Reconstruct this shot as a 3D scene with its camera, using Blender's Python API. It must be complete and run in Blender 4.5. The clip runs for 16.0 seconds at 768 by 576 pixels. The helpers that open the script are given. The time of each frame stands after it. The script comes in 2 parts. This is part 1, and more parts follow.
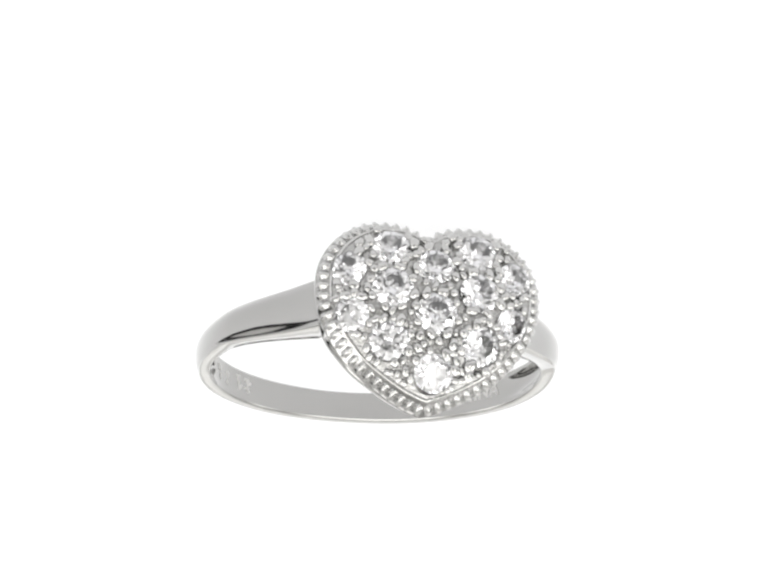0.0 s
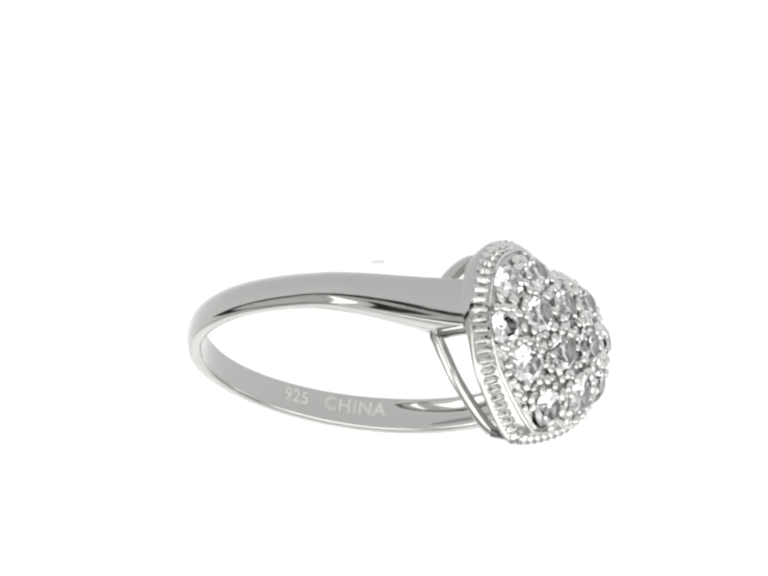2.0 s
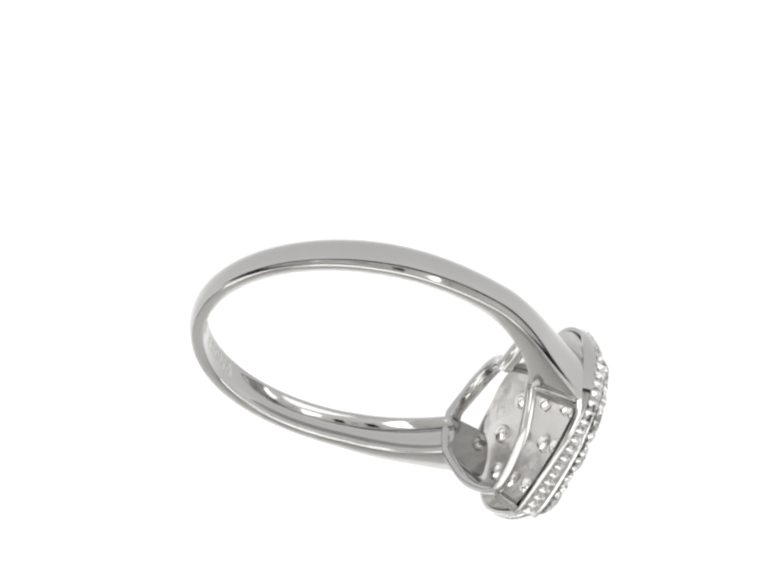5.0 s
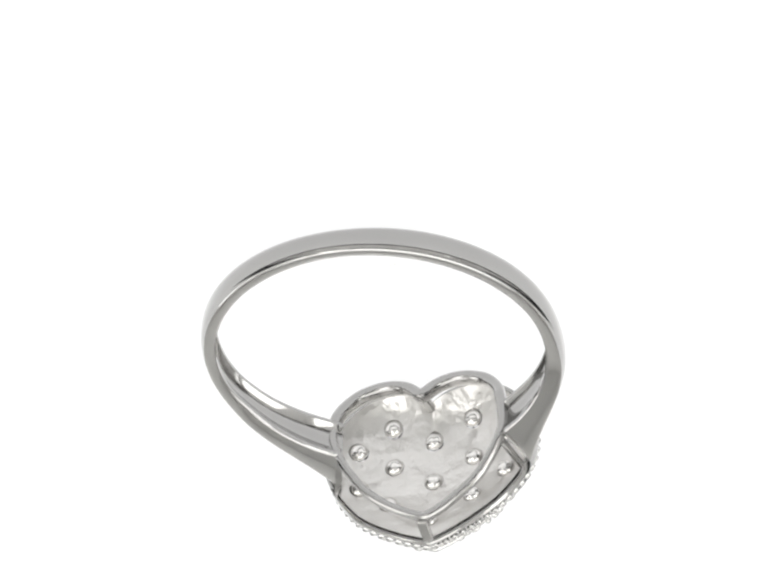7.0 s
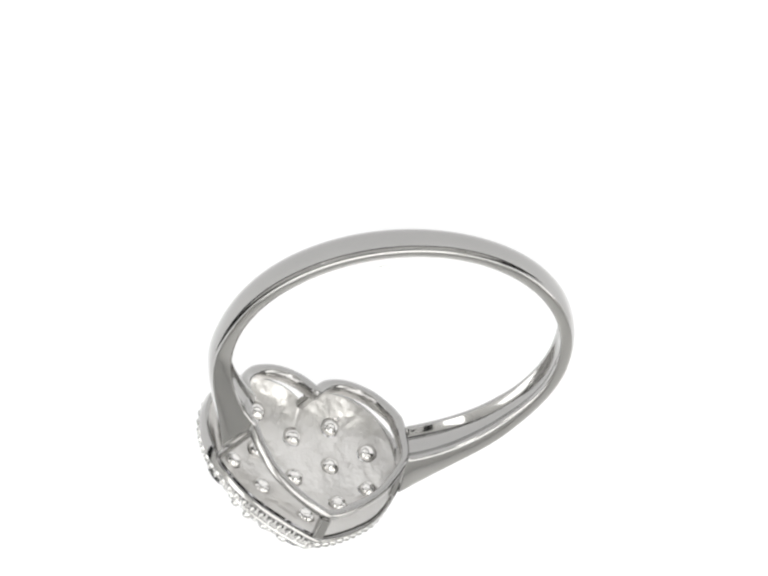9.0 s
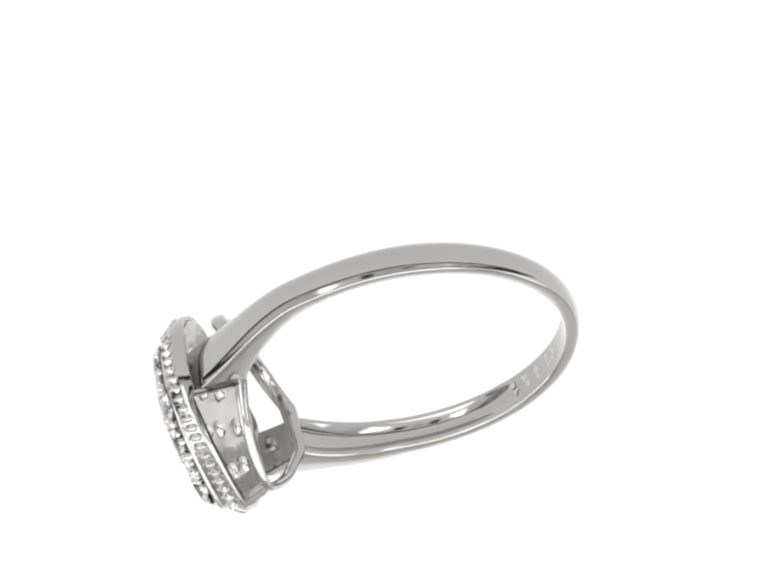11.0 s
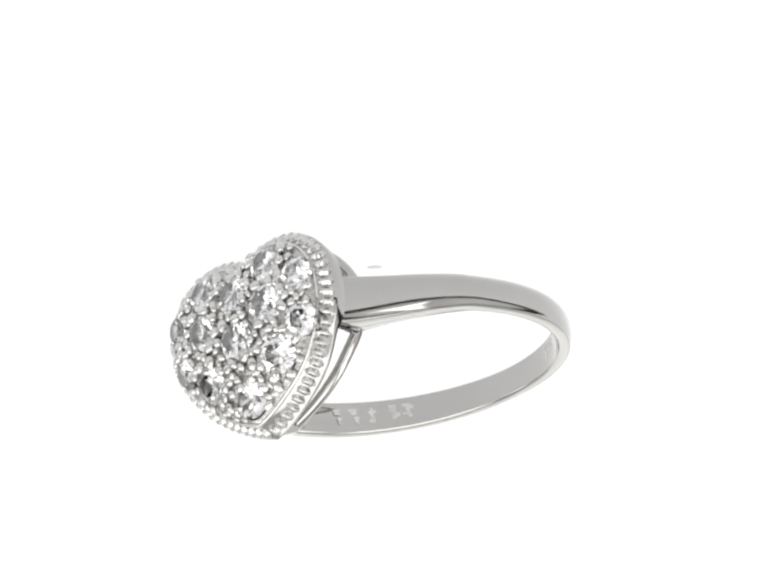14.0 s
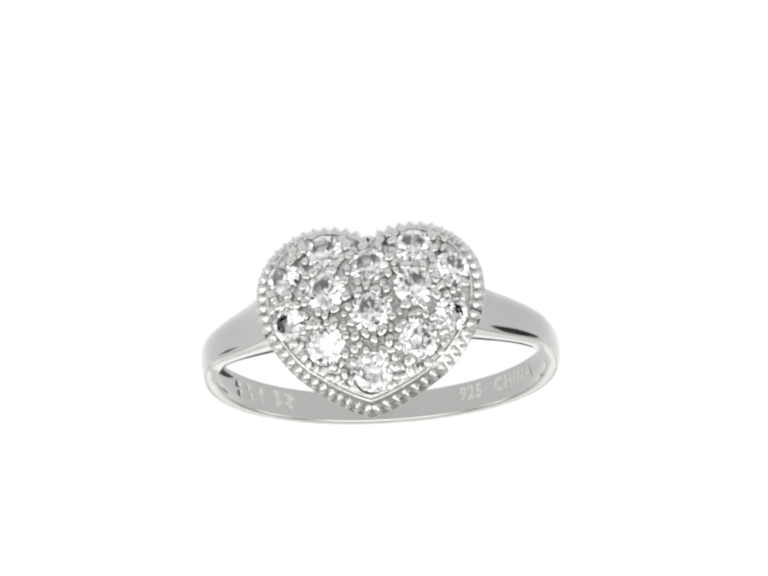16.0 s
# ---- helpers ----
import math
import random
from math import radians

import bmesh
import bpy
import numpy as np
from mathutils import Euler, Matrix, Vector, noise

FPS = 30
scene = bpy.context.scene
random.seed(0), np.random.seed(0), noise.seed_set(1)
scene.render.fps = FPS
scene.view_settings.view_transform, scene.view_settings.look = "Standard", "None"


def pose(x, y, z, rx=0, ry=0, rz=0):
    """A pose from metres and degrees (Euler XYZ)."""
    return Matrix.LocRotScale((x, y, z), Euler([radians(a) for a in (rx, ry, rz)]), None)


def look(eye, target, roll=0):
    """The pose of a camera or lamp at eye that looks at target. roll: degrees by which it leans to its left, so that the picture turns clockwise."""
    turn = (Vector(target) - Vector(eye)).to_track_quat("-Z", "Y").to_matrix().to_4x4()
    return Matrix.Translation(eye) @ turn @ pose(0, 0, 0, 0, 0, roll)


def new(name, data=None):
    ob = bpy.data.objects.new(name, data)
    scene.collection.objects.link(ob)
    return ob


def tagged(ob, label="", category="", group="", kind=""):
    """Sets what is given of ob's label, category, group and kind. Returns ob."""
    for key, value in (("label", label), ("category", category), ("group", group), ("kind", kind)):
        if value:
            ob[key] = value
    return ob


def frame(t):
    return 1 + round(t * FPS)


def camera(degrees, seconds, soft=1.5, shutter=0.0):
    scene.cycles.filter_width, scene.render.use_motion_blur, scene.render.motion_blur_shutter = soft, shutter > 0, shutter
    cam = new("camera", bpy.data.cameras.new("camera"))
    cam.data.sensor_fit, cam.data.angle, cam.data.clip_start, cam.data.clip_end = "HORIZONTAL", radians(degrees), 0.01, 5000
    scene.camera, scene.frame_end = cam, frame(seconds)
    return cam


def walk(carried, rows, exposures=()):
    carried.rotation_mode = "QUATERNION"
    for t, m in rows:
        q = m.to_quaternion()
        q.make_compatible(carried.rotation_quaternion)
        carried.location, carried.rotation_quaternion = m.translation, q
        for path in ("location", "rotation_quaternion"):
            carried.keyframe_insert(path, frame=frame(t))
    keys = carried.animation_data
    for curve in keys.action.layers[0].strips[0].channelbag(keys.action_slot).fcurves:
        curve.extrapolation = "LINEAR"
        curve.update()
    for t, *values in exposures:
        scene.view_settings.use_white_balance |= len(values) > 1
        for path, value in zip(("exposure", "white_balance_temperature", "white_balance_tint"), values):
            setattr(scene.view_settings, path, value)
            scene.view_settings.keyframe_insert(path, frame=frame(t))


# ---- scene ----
MM = 0.001

# ---- camera: stands still on a stand, turned upside down, a long lens half a metre off ----
cam = camera(4.92, 16.0, soft=2.6)
EL = radians(26.891)
EYE = (0.0, -0.5 * math.cos(EL), 0.5 * math.sin(EL) + 1.35 * MM)
VIEW = look(EYE, (-0.135 * MM, 0.0, -1.591 * MM), 178.674)
walk(cam, [(0.0, VIEW), (16.0, VIEW)], [(0.0, 0.0), (16.0, 0.0)])

# ---- world and lamps: assumed tent softbox, fill lamps added, over a table given its glow ----
world = bpy.data.worlds.new("World")
scene.world = world
world.use_nodes = True
world.node_tree.nodes["Background"].inputs[0].default_value = (0.9, 0.95, 1.0, 1)
world.node_tree.nodes["Background"].inputs[1].default_value = 0.05

data = bpy.data.lights.new("tent_softbox", "AREA")
data.shape, data.size, data.size_y, data.energy = "RECTANGLE", 0.56, 0.36, 1.3
data.color = (1.0, 0.99, 0.975)
new("tent_softbox", data).matrix_world = look((0.0, -0.1, 0.415), (0, -0.0999, 0))


# unseen fill added low at the back, brightens the band's side faces
data = bpy.data.lights.new("added_back_fill", "AREA")
data.shape, data.size, data.size_y, data.energy = "RECTANGLE", 0.36, 0.12, 0.07
data.color = (1.0, 0.99, 0.975)
new("added_back_fill", data).matrix_world = look((0.0, 0.285, 0.085), (0, 0, 0.01))
for side in (-1, 1):
    # unseen fill added beside the lens, brightens the heart's face
    data = bpy.data.lights.new("added_front_fill", "AREA")
    data.shape, data.size, data.size_y, data.energy = "RECTANGLE", 0.08, 0.2, 0.17
    data.color = (1.0, 0.99, 0.975)
    new("added_front_fill", data).matrix_world = look((side * 0.17, -0.28, 0.16), (0, 0, 0))
    # unseen fill added at each side, whitens the band's ends and the heart
    data = bpy.data.lights.new("added_side_fill", "AREA")
    data.shape, data.size, data.size_y, data.energy = "RECTANGLE", 0.26, 0.16, 0.33
    data.color = (1.0, 0.99, 0.975)
    new("added_side_fill", data).matrix_world = look((side * 0.285, 0.0, 0.15), (0, 0, 0.0))


# ---- materials ----
def material(name, base, rough, metal=0.0, **more):
    m = bpy.data.materials.new(name)
    m.use_nodes = True
    b = m.node_tree.nodes["Principled BSDF"]
    b.inputs["Base Color"].default_value = (*base, 1)
    b.inputs["Roughness"].default_value = rough
    b.inputs["Metallic"].default_value = metal
    for key, value in more.items():
        b.inputs[key.replace("_", " ")].default_value = value
    return m


def grain(m, scale, low, high, bump, fine, height=0.02 * MM, drawn=(1, 1, 1)):
    """Roughness that wanders at one scale and a bump at a finer one; drawn: how the bump is stretched along the axes."""
    t = m.node_tree
    b = t.nodes["Principled BSDF"]
    co = t.nodes.new("ShaderNodeTexCoord")
    n1, n2 = t.nodes.new("ShaderNodeTexNoise"), t.nodes.new("ShaderNodeTexNoise")
    n1.inputs["Scale"].default_value, n2.inputs["Scale"].default_value = scale, fine
    n2.inputs["Detail"].default_value = 4
    r = t.nodes.new("ShaderNodeMapRange")
    r.inputs["To Min"].default_value, r.inputs["To Max"].default_value = low, high
    bp = t.nodes.new("ShaderNodeBump")
    bp.inputs["Strength"].default_value, bp.inputs["Distance"].default_value = bump, height
    t.links.new(co.outputs["Object"], n1.inputs["Vector"])
    mp = t.nodes.new("ShaderNodeMapping")
    mp.inputs["Scale"].default_value = drawn
    t.links.new(co.outputs["Object"], mp.inputs["Vector"])
    t.links.new(mp.outputs["Vector"], n2.inputs["Vector"])
    t.links.new(n1.outputs["Fac"], r.inputs["Value"])
    t.links.new(r.outputs["Result"], b.inputs["Roughness"])
    t.links.new(n2.outputs["Fac"], bp.inputs["Height"])
    t.links.new(bp.outputs["Normal"], b.inputs["Normal"])
    return m


SILVER = grain(material("polished_silver", (0.37, 0.366, 0.359), 0.08, 1.0, Coat_Weight=1.0, Coat_Roughness=0.04, Coat_IOR=1.55), 400, 0.05, 0.13, 0.3, 900, 0.05 * MM, (0.14, 0.14, 1.0))
PAVE = grain(material("bright_cut_silver", (0.42, 0.417, 0.41), 0.1, 1.0), 900, 0.06, 0.2, 1.0, 1500, 0.25 * MM)
# brightness put into the colour: same silver, lighter, for prongs, beads and ledge
BRIGHT = grain(material("lightened_silver", (0.53, 0.527, 0.52), 0.08, 1.0, Coat_Weight=1.0, Coat_Roughness=0.04, Coat_IOR=1.5), 900, 0.05, 0.14, 0.5, 2500, 0.06 * MM)
CAST = grain(material("cast_silver", (0.72, 0.708, 0.69), 0.4, 1.0), 700, 0.22, 0.44, 1.0, 400, 0.42 * MM)
MATT = grain(material("matt_silver", (0.6, 0.595, 0.585), 0.5, 1.0), 900, 0.35, 0.6, 0.6, 1200, 0.1 * MM)
FOIL = grain(material("polished_seat", (0.8, 0.79, 0.775), 0.15, 1.0), 900, 0.1, 0.22, 0.3, 1500, 0.08 * MM)
STONE = material("zirconia", (0.8, 0.8, 0.818), 0.0, 0.0, IOR=2.15, Transmission_Weight=1.0)
FABRIC = grain(material("tent_fabric", (0.78, 0.78, 0.77), 0.9), 20, 0.85, 0.95, 0.2, 900, 0.3 * MM)
BLACK = grain(material("black_cloth", (0.012, 0.012, 0.013), 0.9), 30, 0.85, 0.95, 0.2, 900, 0.3 * MM)
# the table is no lamp; its glow is added for a shadowless white
PLATE = material("glowing_white_plate", (0.06, 0.06, 0.06), 0.6)
PLATE.node_tree.nodes["Principled BSDF"].inputs["Emission Color"].default_value = (1, 1, 1, 1)
PLATE.node_tree.nodes["Principled BSDF"].inputs["Emission Strength"].default_value = 0.95
DUST = material("grey_dust", (0.74, 0.75, 0.73), 0.9)


# ---- mesh helpers ----
def part(name, bm, mat, parent=None, label="", smooth=None):
    """One bmesh as one mesh object, under a thing or a part. smooth: the angle past which edges stay sharp."""
    me = bpy.data.meshes.new(name)
    bm.to_mesh(me)
    bm.free()
    me.materials.append(mat)
    if smooth is not None:
        for p in me.polygons:
            p.use_smooth = True
        me.set_sharp_from_angle(angle=radians(smooth))
    ob = new(name, me)
    if parent:
        ob.parent = parent
    return tagged(ob, label)


def repeat(ob, m):
    """Another object on the same mesh, under the same parent."""
    o = new(ob.name, ob.data)
    o.parent, o.matrix_basis = ob.parent, m
    return o


def loft(rings, closed_path=False, caps=True):
    """Skins closed rings of points into one bmesh."""
    bm = bmesh.new()
    vs = [[bm.verts.new(p) for p in ring] for ring in rings]
    n = len(rings[0])
    pairs = list(zip(vs, vs[1:])) + ([(vs[-1], vs[0])] if closed_path else [])
    for a, b in pairs:
        for i in range(n):
            bm.faces.new((a[i], a[(i + 1) % n], b[(i + 1) % n], b[i]))
    if caps and not closed_path:
        bm.faces.new(vs[0][::-1])
        bm.faces.new(vs[-1])
    bmesh.ops.recalc_face_normals(bm, faces=bm.faces)
    return bm


def box(size, at=(0, 0, 0), bevel=0.0):
    bm = bmesh.new()
    bmesh.ops.create_cube(bm, size=1)
    bmesh.ops.scale(bm, vec=size, verts=bm.verts)
    if bevel:
        bmesh.ops.bevel(bm, geom=bm.edges, offset=bevel, segments=2, affect="EDGES")
    bmesh.ops.translate(bm, vec=at, verts=bm.verts)
    return bm


def spline(knots, count):
    """A smooth curve through a few knots, evenly spaced."""
    k = [np.array(p, float) for p in knots]
    k = [2 * k[0] - k[1]] + k + [2 * k[-1] - k[-2]]
    out = []
    for a, b, c, d in zip(k, k[1:], k[2:], k[3:]):
        for s in np.linspace(0, 1, 24, endpoint=False):
            out.append(0.5 * (2 * b + (c - a) * s + (2 * a - 5 * b + 4 * c - d) * s * s + (3 * b - a - 3 * c + d) * s ** 3))
    out = np.array(out + [k[-2]])
    run = np.concatenate([[0], np.cumsum(np.linalg.norm(np.diff(out, axis=0), axis=1))])
    at = np.linspace(0, run[-1], count)
    return np.stack([np.interp(at, run, out[:, i]) for i in range(out.shape[1])], 1)


# ---- the setting: a glowing table in an unseen white tent, added to close the place ----
def table():
    bm = bmesh.new()
    bmesh.ops.create_cone(bm, cap_ends=True, segments=96, radius1=0.2, radius2=0.2, depth=0.012)
    bmesh.ops.translate(bm, vec=(0, 0, -0.006), verts=bm.verts)
    ob = part("tabletop", bm, PLATE, smooth=30)
    return tagged(ob, "round white photo table with a glow added to keep it white", "table", kind="structure")


def tent():
    w, h, t = 0.30, 0.45, 0.004
    for name, size, at in (("wall_east", (t, 2 * w, h), (w, 0, h / 2 - 0.02)), ("wall_west", (t, 2 * w, h), (-w, 0, h / 2 - 0.02)),
                           ("wall_north", (2 * w - t, t, h), (0, w, h / 2 - 0.02)), ("ceiling", (2 * w + t, 2 * w + t, t), (0, 0, h - 0.018 + t)),
                           ("floor", (2 * w + t, 2 * w + t, t), (0, 0, -0.022 - t / 2))):
        ob = part(name, box(size, at), FABRIC)
        tagged(ob, "unseen white fabric side of an assumed light tent", "tent wall", kind="structure")
    # front side; slits round the lens opening are added for dark reflections
    bm = bmesh.new()
    y, top, low = -w, h - 0.02, -0.02
    hz = EYE[2] * w / -EYE[1]
    a, b_, c, d = 0.085, 0.045, 0.07, 0.014
    for x0, x1, z0, z1 in ((-w, -a, low, top), (a, w, low, top), (-a, a, low, hz - c), (-a, a, hz + c, top), (-b_, -d, hz - 0.064, hz + 0.064),
                           (d, b_, hz - 0.064, hz + 0.064), (-d, d, hz - 0.064, hz - d), (-d, d, hz + d, hz + 0.064)):
        b = box((x1 - x0, t, z1 - z0), ((x0 + x1) / 2, y, (z0 + z1) / 2))
        me = bpy.data.meshes.new("tmp")
        b.to_mesh(me)
        b.free()
        bm.from_mesh(me)
        bpy.data.meshes.remove(me)
    tagged(part("wall_south", bm, FABRIC), "unseen white tent front, dark slits added round the lens opening", "tent wall", kind="structure")
    # black strips added low on three sides, to reflect as dark lines
    for x, y, sx, sy in ((w - 0.006, 0, 0.006, 2 * w - 0.02), (-w + 0.006, 0, 0.006, 2 * w - 0.02), (0, -w + 0.006, 2 * w - 0.03, 0.006)):
        tagged(part("added_dark_strip", box((sx, sy, 0.055), (x, y, 0.0065)), BLACK), "unseen black strip added for dark lines in the silver", "tent frame", kind="structure")
    # unseen black sheet, added as the dark behind the slits and opening
    tagged(part("backdrop", box((0.8, 0.01, 0.8), (0, -0.75, 0.3)), BLACK), "unseen black sheet added behind the camera, dark through the slits", "backdrop", kind="structure")


table()
tent()

# ---- the ring ----
# its own axes: x from the finger's middle to the heart, y across, z along the finger to the heart's tip
HEART = [(0.0, -3.2), (0.45, -3.55), (1.1, -3.88), (2.3, -4.1), (3.5, -3.96), (4.6, -3.4), (5.5, -2.5), (6.05, -1.4), (6.22, -0.3), (6.15, 0.9), (5.8, 1.95),
         (5.2, 3.0), (4.25, 4.2), (3.1, 5.13), (1.75, 5.96), (0.7, 6.46), (0.0, 6.7)]
half = spline(HEART, 71)
OUTLINE = np.concatenate([half, (half * (-1, 1))[-2:0:-1]])      # from the notch round to the notch again
MID = np.array((0.0, 1.0))
HY = -0.38


def heart_at(k, i=None):
    """The heart's outline shrunk by k towards its middle."""
    p = MID + k * ((OUTLINE if i is None else OUTLINE[i]) - MID)
    return p


def dome(k):
    """Height of the pave dome over the finger's middle."""
    if k > 0.9:
        return 11.2 + (1 - k) * 7.5
    return 11.95 + 1.15 * (1 - (k / 0.9) ** 2.6) ** 0.8


def roof(k):
    """Height of the hollow behind the heart."""
    return 10.62 + 1.15 * (1 - (k / 0.955) ** 2.8)


ANGLES = np.arctan2(*(OUTLINE - MID).T)
REACH = np.linalg.norm(OUTLINE - MID, axis=1)
ORDER = np.argsort(ANGLES)


def k_of(y, z):
    a = math.atan2(y, z - MID[1])
    r = float(np.interp(a, ANGLES[ORDER], REACH[ORDER], period=2 * math.pi))
    return math.hypot(y, z - MID[1]) / r


def dome_at(y, z):
    """Place and normal on the dome."""
    f = lambda a, b: dome(min(k_of(a, b), 0.9))
    e = 0.25
    n = Vector((1.0, -(f(y + e, z) - f(y - e, z)) / (2 * e), -(f(y, z + e) - f(y, z - e)) / (2 * e))).normalized()
    return Vector((f(y, z), y, z)), n


def ramp(x, lo, hi):
    return min(1.0, max(0.0, (x - lo) / (hi - lo)))


def at_mm(p):
    """Heart millimetres to the ring's space; the rim bends down to the lobes and to the tip, where the pave stays full."""
    bend = (0.38 + 0.22 * ramp(p[0], 10.7, 11.1)) * ramp(p[2], 2.2, 6.3) * ramp(p[0], 7.6, 9.3) + 0.34 * ramp(-p[2], 0.8, 4.0) * ramp(p[0], 9.8, 10.4)
    full = ramp(p[2], 2.6, 6.2) * ramp(p[0], 11.4, 11.95)
    return Vector(((p[0] + 0.12 - bend + 0.45 * full) * MM, (p[1] + HY + 0.25 * ramp(p[2], 4.8, 6.7)) * MM, (p[2] + 0.05 * full) * MM))


STONES = [(-0.1, 1.5, 1.17), (-0.1, -1.25, 1.14), (-0.05, 4.75, 1.12)]
for side in (1, -1):
    STONES += [(side * 2.45 - 0.1, 0.15, 1.15), (side * 2.45 - 0.1, -2.3, 1.08), (side * 4.65, -0.95, 1.0), (side * 4.5, 1.7, 1.0), (side * 2.55 - 0.1, 3.1, 1.13)]


BAND_IN, BAND_OUT, BEND = 9.22, 10.09, radians(62)


def shank():
    """The band: round within; outside it runs straight up to the heart, so that its shoulders grow thick and wide."""
    rings = []
    for a in np.concatenate([np.linspace(27.2, 62, 26), np.linspace(64, 296, 120), np.linspace(298, 332.8, 26)]):
        a = radians(a)
        b = min(a, 2 * math.pi - a)
        side = 1 if a < math.pi else -1
        turn = side * (BEND - (BEND - b) * 0.9) if b < BEND else a
        inner = Vector((BAND_IN * math.cos(turn), BAND_IN * math.sin(turn), 0))
        if b >= BEND:
            outer = Vector((BAND_OUT * math.cos(a), BAND_OUT * math.sin(a), 0))
        else:
            s = BAND_OUT * math.tan(BEND - b)
            outer = Vector((BAND_OUT * math.cos(BEND) + s * math.sin(BEND), side * (BAND_OUT * math.sin(BEND) - s * math.cos(BEND)), 0))
        outer += Vector((math.cos(a), math.sin(a), 0)) * 0.42 * math.exp(-((math.degrees(b) - 57) / 18) ** 2)
        tip = ramp(29.0 - math.degrees(b), 0.0, 1.8)
        w = abs(a - math.pi) / math.pi
        wide = 1.68 + 0.27 * ramp(w, 0.03, 0.35) + 0.85 * ramp(w, 0.6, 0.84) ** 1.2
        lift = 0.08 + 0.04 * ramp(w, 0.4, 0.67) + 0.36 * ramp(w, 0.62, 0.84)
        out, mid, ht, hw = (outer - inner).normalized(), (inner + outer) / 2, (outer - inner).length / 2, wide / 2
        hi = hw - 0.1 * max(0.0, 2 * ht - 1.2)
        end = 0.86 + 0.14 * math.sqrt(1 - tip ** 2)
        hi = hi * (0.5 + 0.5 * end)
        into = ramp(w, 0.3, 0.52)
        g, rim = 0.36 * into * into * (3 - 2 * into) * min(1.0, end * 1.2), min(0.3, 0.3 * hi)
        prof = [(-ht, -hi + 0.1)]
        prof += [(-ht + g * (1 - abs(u) ** 2.2), u * (hi - rim)) for u in np.linspace(-1, 1, 13)]
        prof += [(-ht, hi - 0.1), (-ht + 0.04, hi - 0.04), (-ht + 0.12, hi), (ht - 0.34, hw), (ht - 0.27, hw - 0.02), (ht - 0.22, hw - 0.06)]
        for q in np.linspace(0.88, -0.88, 15):
            prof.append((ht - (0.17 * q ** 2 + 0.14 * q ** 5 if q > 0 else 0.26 * q ** 2 + 0.26 * abs(q) ** 4), hw * q))
        prof += [(ht - 0.42, -hw + 0.07), (ht - 0.48, -hw + 0.02), (ht - 0.56, -hw), (-ht + 0.12, -hi), (-ht + 0.04, -hi + 0.04)]
        rings.append([(mid + out * r + Vector((0, 0, z + lift))) * MM for r, z in prof])
    return loft(rings)


def pierced(height, kmax, rows, holes, deep):
    """A heart-shaped skin with round holes (y, z, radius) whose edges turn in by deep."""
    bm = bmesh.new()
    ks = np.linspace(kmax, 0.02, rows)
    n = len(OUTLINE) * 2
    fine = np.array([OUTLINE[i // 2] if i % 2 == 0 else (OUTLINE[i // 2] + OUTLINE[(i // 2 + 1) % len(OUTLINE)]) / 2 for i in range(n)])
    grid = [[bm.verts.new((height(k), *(MID + k * (p - MID)))) for p in fine] for k in ks]
    for a, b in zip(grid, grid[1:]):
        for i in range(n):
            bm.faces.new((a[i], a[(i + 1) % n], b[(i + 1) % n], b[i]))
    bm.faces.new(grid[-1])
    outer = set(grid[0])
    inside = lambda c: any(math.hypot(c.y - y, c.z - z) < r for y, z, r in holes)
    bmesh.ops.delete(bm, geom=[f for f in bm.faces if inside(f.calc_center_median())], context="FACES")
    for v in bm.verts:
        if v.is_boundary and v not in outer:
            y, z, r = min(holes, key=lambda h: abs(math.hypot(v.co.y - h[0], v.co.z - h[1]) - h[2]))
            d = Vector((0, v.co.y - y, v.co.z - z))
            if 0.5 * r < d.length < 1.7 * r:
                v.co = Vector((v.co.x, y, z)) + d.normalized() * r
    edges = [e for e in bm.edges if e.is_boundary and not all(v in outer for v in e.verts)]
    for v in bmesh.ops.extrude_edge_only(bm, edges=edges)["geom"]:
        if isinstance(v, bmesh.types.BMVert):
            v.co.x += deep
    for v in bm.verts:
        v.co = at_mm(v.co)
    bmesh.ops.recalc_face_normals(bm, faces=bm.faces)
    return bm


def setting_dome():
    return pierced(lambda k: dome(min(k, 0.9)), 0.9, 60, [(y, z, r * 0.97) for y, z, r in STONES], -0.35)


def wall_back(y, z):
    """How far back the side wall reaches: deepest where the shoulders meet it, thin at the tip and the lobes."""
    collar = ramp(z, -2.9, -1.6) * (1 - ramp(z, 1.7, 2.5)) * ramp(abs(y), 4.0, 5.2)
    return 10.74 - 0.34 * collar


def setting_shell():
    """The ledge of the heart and its side wall, down to the rim behind."""
    rings = [[at_mm((dome(k), *p)) for p in heart_at(k)] for k in (0.895, 0.9, 0.93, 0.96, 0.985)]
    for k, top, f in ((1.0, 11.18, 0), (1.008, 11.12, 0), (1.01, 11.06, 0), (1.004, 11.06, 0.6), (0.998, 11.06, 0.94), (0.99, 11.06, 1.0), (0.965, 11.06, 1.0), (0.956, 11.06, 0.9), (0.95, 11.06, 0.7)):
        rings.append([at_mm((top + (wall_back(*q) - top) * f, *p)) for p, q in zip(heart_at(k), OUTLINE)])
    return loft(rings, caps=False)


HOLE = 0.55


def back_plate():
    """The hollow behind the heart, pierced under each stone."""
    return pierced(roof, 0.952, 64, [(y * 0.96, z * 0.96 + 0.03, HOLE) for y, z, r in STONES], 0.5)


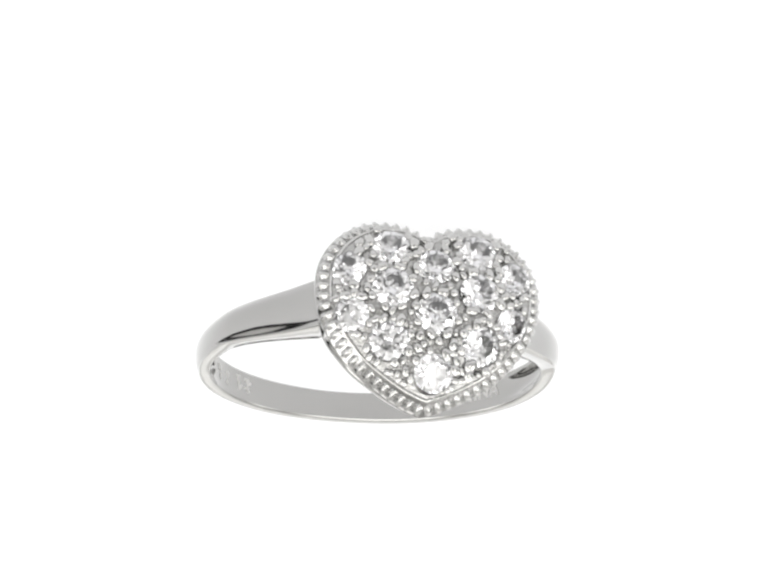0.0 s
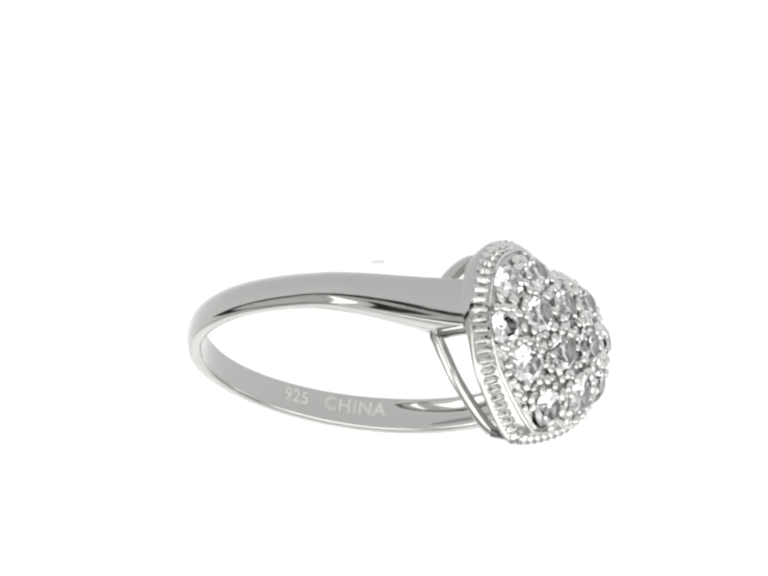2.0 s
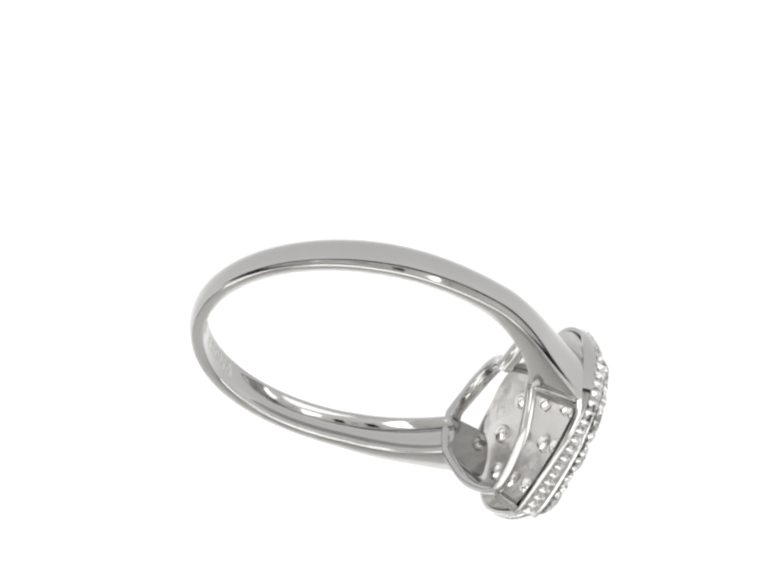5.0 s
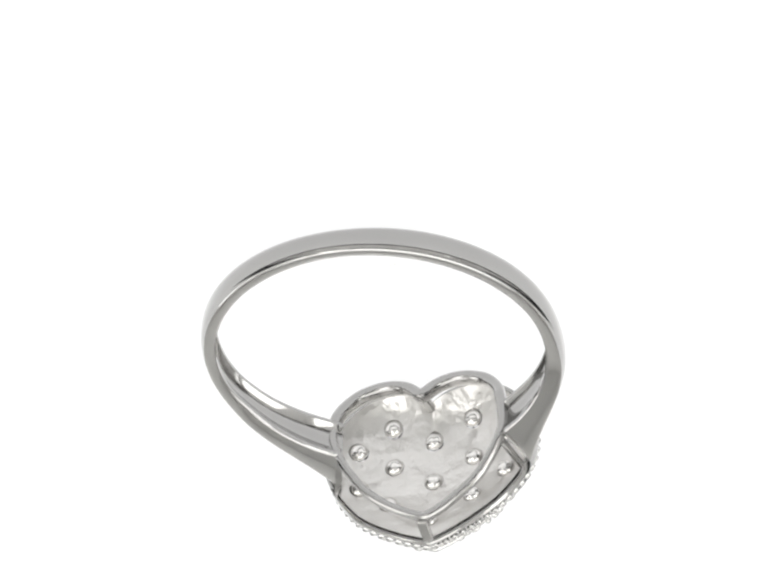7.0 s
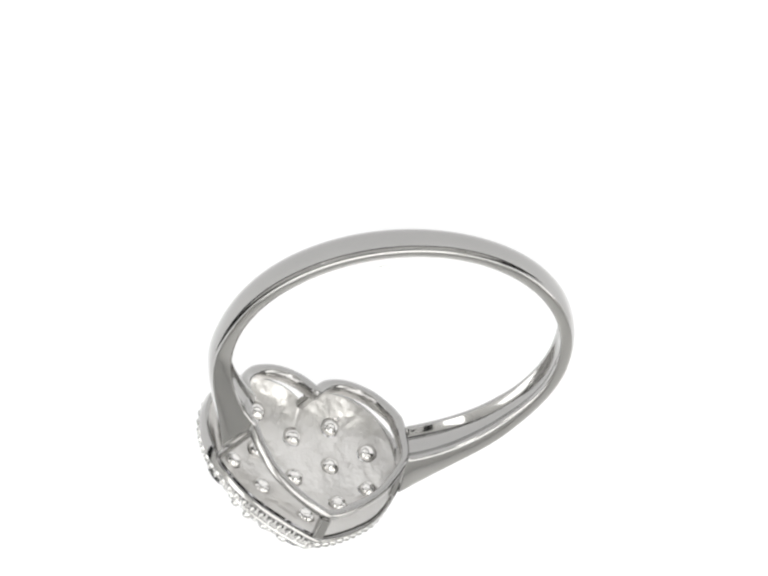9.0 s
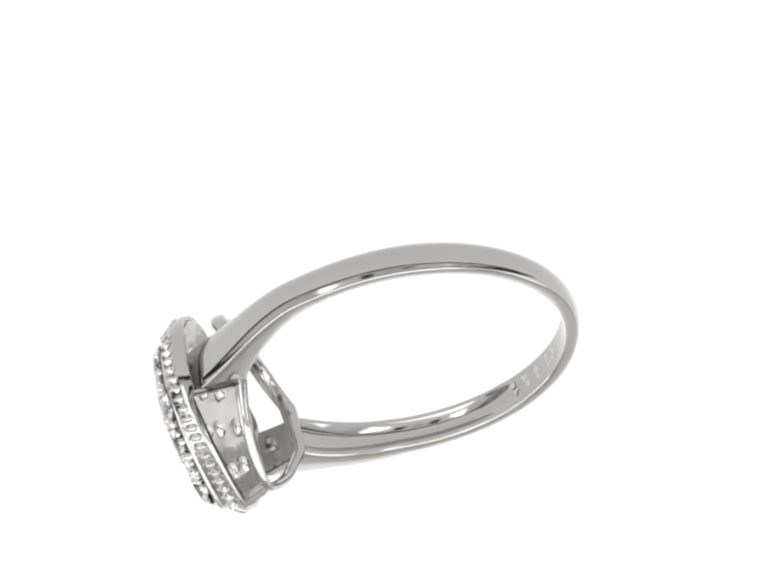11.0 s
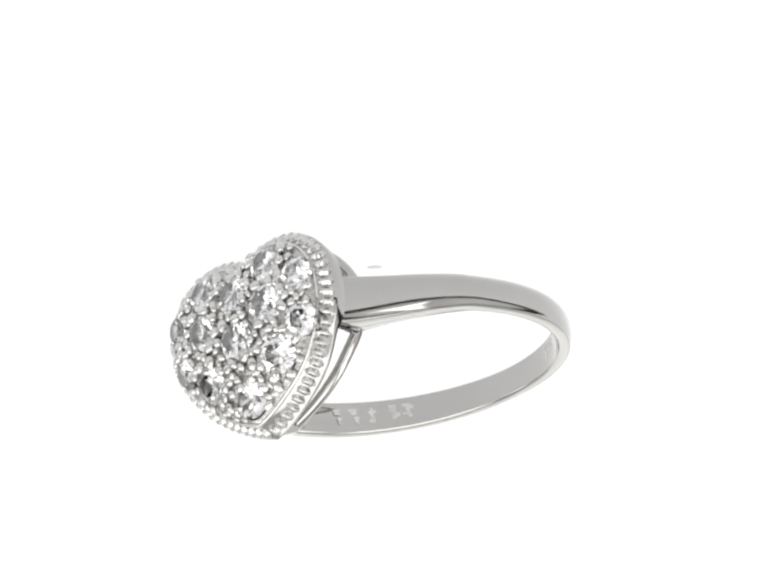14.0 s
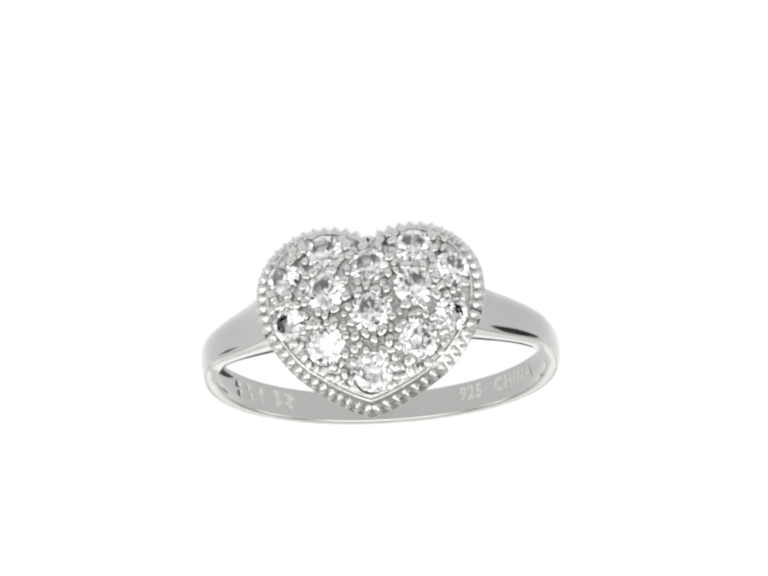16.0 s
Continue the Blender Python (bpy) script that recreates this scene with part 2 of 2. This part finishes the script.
def brilliant(r):
    """A round brilliant: table, star, main and girdle facets, pavilion mains."""
    bm = bmesh.new()
    n = 8
    circle = lambda rad, z, off, c=n: [bm.verts.new((rad * math.cos(2 * math.pi * (i + off) / c), rad * math.sin(2 * math.pi * (i + off) / c), z)) for i in range(c)]
    table_, star = circle(0.56 * r, 0.32 * r, 0), circle(0.79 * r, 0.20 * r, 0.5)
    girdle, low = circle(r, 0.03 * r, 0, 16), circle(r, -0.03 * r, 0, 16)
    mid, culet = circle(0.22 * r, -0.68 * r, 0), bm.verts.new((0, 0, -0.86 * r))
    bm.faces.new(table_)
    for i in range(n):
        j = (i + 1) % n
        g = lambda q: girdle[(2 * i + q) % 16]
        bm.faces.new((table_[i], star[i], table_[j]))
        bm.faces.new((table_[j], star[i], g(2), star[j]))
        bm.faces.new((star[i], g(0), g(1)))
        bm.faces.new((star[i], g(1), g(2)))
        w = lambda q: low[(2 * i + q) % 16]
        bm.faces.new((w(0), w(1), mid[i]))
        bm.faces.new((w(1), w(2), mid[j]))
        bm.faces.new((w(1), mid[j], mid[i]))
        bm.faces.new((mid[i], mid[j], culet))
    for i in range(16):
        bm.faces.new((girdle[i], girdle[(i + 1) % 16], low[(i + 1) % 16], low[i]))
    bmesh.ops.recalc_face_normals(bm, faces=bm.faces)
    bmesh.ops.scale(bm, vec=(MM, MM, MM), verts=bm.verts)
    return bm


def bead(rx, ry, rz):
    """A lumpy grain of metal, pushed over the edge of a stone."""
    bm = bmesh.new()
    bmesh.ops.create_icosphere(bm, subdivisions=2, radius=1)
    for v in bm.verts:
        v.co *= 1 + 0.3 * noise.noise(v.co * 1.4 + Vector((3.1, 0.7, 5.2)))
        v.co = Vector((v.co.x * rx, v.co.y * ry, min(v.co.z, 0.72) * rz)) * MM
    return bm


def ledge_wire():
    """The thin bright line between the beaded edge and the pave."""
    rings = []
    n = len(OUTLINE)
    for i in range(n):
        c, a, b = (heart_at(0.895, j % n) for j in (i, i - 1, i + 1))
        t = Vector((0, b[0] - a[0], b[1] - a[1])).normalized()
        out = Vector((1, 0, 0)).cross(t)
        rings.append([at_mm(Vector((dome(0.9) + 0.02 + 0.11 * math.cos(w), *c)) + out * 0.11 * math.sin(w)) for w in np.linspace(0, 2 * math.pi, 8, endpoint=False)])
    return loft(rings, closed_path=True)


def facing(place, normal, spin=0.0, size=1.0):
    """A pose in the ring's space with its z along the normal."""
    q = Vector(normal).to_track_quat("Z", "Y").to_matrix().to_4x4()
    return Matrix.Translation(at_mm(place)) @ q @ pose(0, 0, 0, 0, 0, spin) @ Matrix.Diagonal((size, size, size, 1))


def rail():
    """The open heart of wire behind the setting, lower at the tip."""
    n, rings = len(OUTLINE), []
    for i, p in enumerate(OUTLINE):
        shrink = lambda j: heart_at(0.805 + 0.06 * ramp(-OUTLINE[j % n][1], 1.5, 3.6) + 0.035 * ramp(OUTLINE[j % n][1], 3.5, 6.5)
                                    - 0.08 * math.exp(-(OUTLINE[j % n][0] / 0.9) ** 2) * ramp(-OUTLINE[j % n][1], 0.0, 3.0), j % n)
        c, a, b = shrink(i), shrink(i - 1), shrink(i + 1)
        t = Vector((0, b[0] - a[0], b[1] - a[1])).normalized()
        out = Vector((1, 0, 0)).cross(t)
        x = float(np.interp(c[1], (-3.3, -2.5, -1.2, 1.7, 6.2), (8.95, 8.7, 8.15, 8.02, 9.5)))
        ring = []
        for q in range(12):
            w = 2 * math.pi * q / 12
            thick = 1.25 - 0.3 * ramp(c[1], -1.0, 1.5)
            ex, eo = thick * 0.38 * math.copysign(abs(math.cos(w)) ** 0.7, math.cos(w)), thick * 0.27 * math.copysign(abs(math.sin(w)) ** 0.7, math.sin(w))
            ring.append(at_mm(Vector((x + ex, c[0] + 0.2 * ramp(c[1], 0.0, 1.5), c[1])) + out * eo))
        rings.append(ring)
    return loft(rings, closed_path=True)


def bar(a, b, wide, deep, up=(0, 0, 1)):
    """A bevelled bar from a to b, in millimetres."""
    a, b = Vector(a), Vector(b)
    d = b - a
    bm = box((wide, deep, d.length), (0, 0, d.length / 2), 0.08)
    z = d.normalized()
    x = Vector(up).cross(z).normalized()
    m = Matrix((x, z.cross(x), z)).transposed().to_4x4()
    m.translation = a
    bmesh.ops.transform(bm, matrix=m, verts=bm.verts)
    for v in bm.verts:
        v.co = at_mm(v.co)
    return bm


def engraved(words, angle, size, squeeze, parent, label):
    """Stamped words inside the band, bent to its curve."""
    cu = bpy.data.curves.new("words", "FONT")
    cu.body, cu.size, cu.extrude, cu.align_x, cu.align_y, cu.space_character = words, size, 0.02, "CENTER", "CENTER", 1.12
    cu.offset = 0.025
    tmp = new("words", cu)
    me = bpy.data.meshes.new_from_object(tmp.evaluated_get(bpy.context.evaluated_depsgraph_get()))
    bpy.data.objects.remove(tmp)
    bm = bmesh.new()
    bm.from_mesh(me)
    bpy.data.meshes.remove(me)
    for v in bm.verts:
        a = radians(angle) + v.co.x * squeeze / 9.2
        r = BAND_IN + 0.005 - v.co.z
        v.co = Vector((r * math.cos(a), r * math.sin(a), -v.co.y - 0.08)) * MM
    bmesh.ops.recalc_face_normals(bm, faces=bm.faces)
    return part("engraving", bm, MATT, parent, label)


def ring():
    thing = tagged(new("ring"), "polished silver ring with a pave heart of clear stones", "ring")
    band = part("shank", shank(), SILVER, thing, "smooth tapered silver band", smooth=32)
    heart = part("heart_setting", setting_shell(), SILVER, thing, "heart-shaped silver rim and side wall", smooth=38)
    part("pave_dome", setting_dome(), PAVE, thing, "domed silver face pierced for the stones", smooth=38)
    part("back_plate", back_plate(), CAST, thing, "pierced cast back of the heart", smooth=50)
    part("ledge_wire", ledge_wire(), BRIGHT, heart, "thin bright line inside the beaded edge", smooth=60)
    part("gallery_rail", rail(), SILVER, thing, "open heart-shaped silver wire", smooth=60)
    part("tip_strut", bar((9.45, 0, 5.95), (10.9, 0, 6.38), 0.62, 0.42), SILVER, thing, smooth=30)
    part("notch_post", bar((8.5, 0, -2.35), (10.7, 0, -2.7), 0.5, 0.45), SILVER, thing, smooth=30)
    for side in (1, -1):
        part("shoulder_bridge", bar((7.85, side * 4.66 + 0.2, 1.74), (10.75, side * 5.5, 2.05), 0.36, 0.34), SILVER, thing, smooth=30)

    # stones
    cut, used = None, []
    for i, (y, z, r) in enumerate(STONES):
        p, n = dome_at(y, z)
        m = facing(p + n * 0.02, n + Vector([random.uniform(-0.05, 0.05) for _ in range(3)]), 17 * i, r)
        if cut is None:
            cut = part("gemstone", brilliant(1.0), STONE, heart, "clear round brilliant-cut stone")
            cut.matrix_basis = m
        else:
            tagged(repeat(cut, m), "clear round brilliant-cut stone")

    # the round seats of the stones, seen through the pierced back
    point = None
    for y, z, r in STONES:
        m = facing((roof(k_of(y * 0.96, z * 0.96 + 0.03)) + 0.02, y * 0.96, z * 0.96 + 0.03), (-1, 0, 0), random.uniform(0, 45))
        if point is None:
            bm = bmesh.new()
            bmesh.ops.create_icosphere(bm, subdivisions=3, radius=0.53 * MM)
            bmesh.ops.scale(bm, vec=(1, 1, 0.75), verts=bm.verts)
            bmesh.ops.translate(bm, vec=(0, 0, 0.05 * MM), verts=bm.verts)
            point = part("stone_seat", bm, FOIL, heart, "bright round boss behind a stone", smooth=180)
            point.matrix_basis = m
        else:
            tagged(repeat(point, m), "bright round boss behind a stone")

    # small grains of metal that hold the stones
    spots = []
    for y, z, r in STONES:
        for a in range(8):
            w = math.radians(45 * a + 22.5 + 9 * math.sin(5 * y + 3 * z))
            q = (y + (r + 0.07) * math.sin(w), z + (r + 0.07) * math.cos(w))
            if k_of(*q) < 0.86 and all(math.hypot(q[0] - o[0], q[1] - o[1]) > 0.5 for o in spots) and \
                    all(math.hypot(q[0] - s[0], q[1] - s[1]) > s[2] - 0.02 for s in STONES):
                spots.append(q)
    for i in range(900):
        q = (random.uniform(-6, 6), random.uniform(-4, 7))
        if k_of(*q) < 0.85 and all(math.hypot(q[0] - o[0], q[1] - o[1]) > 0.5 for o in spots) and \
                all(math.hypot(q[0] - s[0], q[1] - s[1]) > s[2] + 0.08 for s in STONES):
            spots.append(q)
    small = len(spots)
    for i in range(2500):
        q = (random.uniform(-6, 6), random.uniform(-4, 7))
        if k_of(*q) < 0.86 and all(math.hypot(q[0] - o[0], q[1] - o[1]) > 0.37 for o in spots) and \
                all(math.hypot(q[0] - s[0], q[1] - s[1]) > s[2] + 0.06 for s in STONES):
            spots.append(q)
    grain_ob = None
    for i, (y, z) in enumerate(spots):
        p, n = dome_at(y, z)
        size = random.uniform(0.85, 1.2) if i < small else random.uniform(0.65, 1.0)
        m = facing(p + n * 0.12, n, random.uniform(0, 360), size) @ Matrix.Diagonal((random.uniform(0.85, 1.3), random.uniform(0.8, 1.05), random.uniform(0.75, 1.05), 1))
        if grain_ob is None:
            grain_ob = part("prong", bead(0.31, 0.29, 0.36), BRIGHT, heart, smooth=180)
            grain_ob.matrix_basis = m
        else:
            repeat(grain_ob, m)

    # beaded edge
    loop = np.concatenate([heart_at(0.95), heart_at(0.95)[:1]])
    run = np.concatenate([[0], np.cumsum(np.linalg.norm(np.diff(loop, axis=0), axis=1))])
    count, first = 62, None
    for i in range(count):
        s = run[-1] * (i + 0.5) / count
        y, z = (float(np.interp(s, run, loop[:, j])) for j in (0, 1))
        y2, z2 = (float(np.interp((s + 0.1) % run[-1], run, loop[:, j])) for j in (0, 1))
        t = Vector((0, y2 - y, z2 - z)).normalized()
        out = Vector((1, 0, 0)).cross(t)
        if out.dot(Vector((0, y, z - MID[1]))) < 0:
            out = -out
        up = (Vector((1, 0, 0)) * 0.58 + out * 0.81).normalized()
        along = t.cross(up)
        m = Matrix.Translation(at_mm(Vector((dome(0.95) - 0.05, y, z)) + up * 0.02)) @ Matrix((along, up.cross(along), up)).transposed().to_4x4()
        if first is None:
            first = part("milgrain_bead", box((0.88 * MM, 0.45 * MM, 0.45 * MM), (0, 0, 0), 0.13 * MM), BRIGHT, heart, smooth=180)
            first.matrix_basis = m
        else:
            repeat(first, m)

    engraved("925", 209, 1.1, 0.85, band, "stamped silver mark")
    engraved("CHINA", 230.5, 1.1, 0.95, band, "stamped word")
    # a worn stamp that cannot be read: plain bars
    for a in (115, 121.5, 127.5, 135.5, 140.5):
        w = radians(a)
        r = BAND_IN
        bm = bmesh.new()
        worn = [(-0.36 + 0.17 * q, random.uniform(0.12, 0.24), random.uniform(0.14, 0.5), random.uniform(-0.14, 0.14)) for q in range(5) if q != 2 or a > 125]
        for z, tall, wide, off in worn:
            b = box((0.024, wide, tall), (0, off, 0), 0.008)
            bmesh.ops.transform(b, matrix=Matrix.Translation((r * math.cos(w), r * math.sin(w), z)) @ Matrix.Rotation(w, 4, "Z"), verts=b.verts)
            me = bpy.data.meshes.new("bar")
            b.to_mesh(me)
            b.free()
            bm.from_mesh(me)
            bpy.data.meshes.remove(me)
        bmesh.ops.scale(bm, vec=(MM, MM, MM), verts=bm.verts)
        part("stamp_bar", bm, MATT, band, "worn unreadable stamp")
    return thing


RING = ring()


def speck():
    """A faint fleck near the table's middle."""
    bm = bmesh.new()
    bmesh.ops.create_icosphere(bm, subdivisions=2, radius=1)
    for v in bm.verts:
        v.co *= 1 + 0.5 * noise.noise(v.co * 2.3)
        v.co = Vector((v.co.x * 0.42, v.co.y * 0.2, v.co.z * 0.012 + 0.008)) * MM
    return tagged(part("dust_speck", bm, DUST, smooth=180), "faint grey fleck on the white table", "dust")


SPECK = speck()

# ---- what turns ----
PH, AL, BE, SPIN = radians(-107.091), radians(9.365), radians(1.458), radians(5.0)
CENTRE = Vector((0.448, 1.27, 2.2)) * MM
TURN = [(0.0, 1.18), (0.5, 11.87), (1.0, 22.11), (1.5, 32.85), (2.0, 43.67), (2.5, 54.27), (3.0, 64.6), (3.5, 74.61), (4.2, 89.87), (4.7, 100.98),
        (5.3, 114.3), (6.0, 129.87), (6.5, 140.8), (7.0, 151.41), (7.5, 162.58), (8.0, 173.99), (8.5, 185.23), (9.0, 196.21), (9.5, 207.19), (10.0, 217.4),
        (10.7, 232.66), (11.2, 243.74), (11.8, 257.03), (12.5, 272.29), (13.0, 282.71), (13.5, 292.87), (14.0, 303.35), (14.5, 313.54), (15.0, 323.68), (15.5, 333.86),
        (16.0, 343.47)]


def lying():
    """How the ring lies on the table: on the back of its band and the heart's two round ends."""
    h, z = Vector((math.cos(PH), math.sin(PH), 0)), Vector((0, 0, 1))
    u, n = h * math.cos(AL) + z * math.sin(AL), z * math.cos(AL) - h * math.sin(AL)
    v = n.cross(u)
    v, n = v * math.cos(BE) + n * math.sin(BE), n * math.cos(BE) - v * math.sin(BE)
    m = Matrix((u, v, n)).transposed().to_4x4()
    m.translation = CENTRE + u * 0.33 * MM + v * 0.06 * MM
    return m @ Matrix.Rotation(SPIN, 4, "Z")


def motions():
    walk(RING, [(t, Matrix.Rotation(radians(-a), 4, "Z") @ lying()) for t, a in TURN])
    walk(SPECK, [(t, pose(0.4 * MM * math.cos(radians(340 - a)), (-5.9 + 0.4 * math.sin(radians(340 - a))) * MM, 0)) for t, a in TURN])


motions()
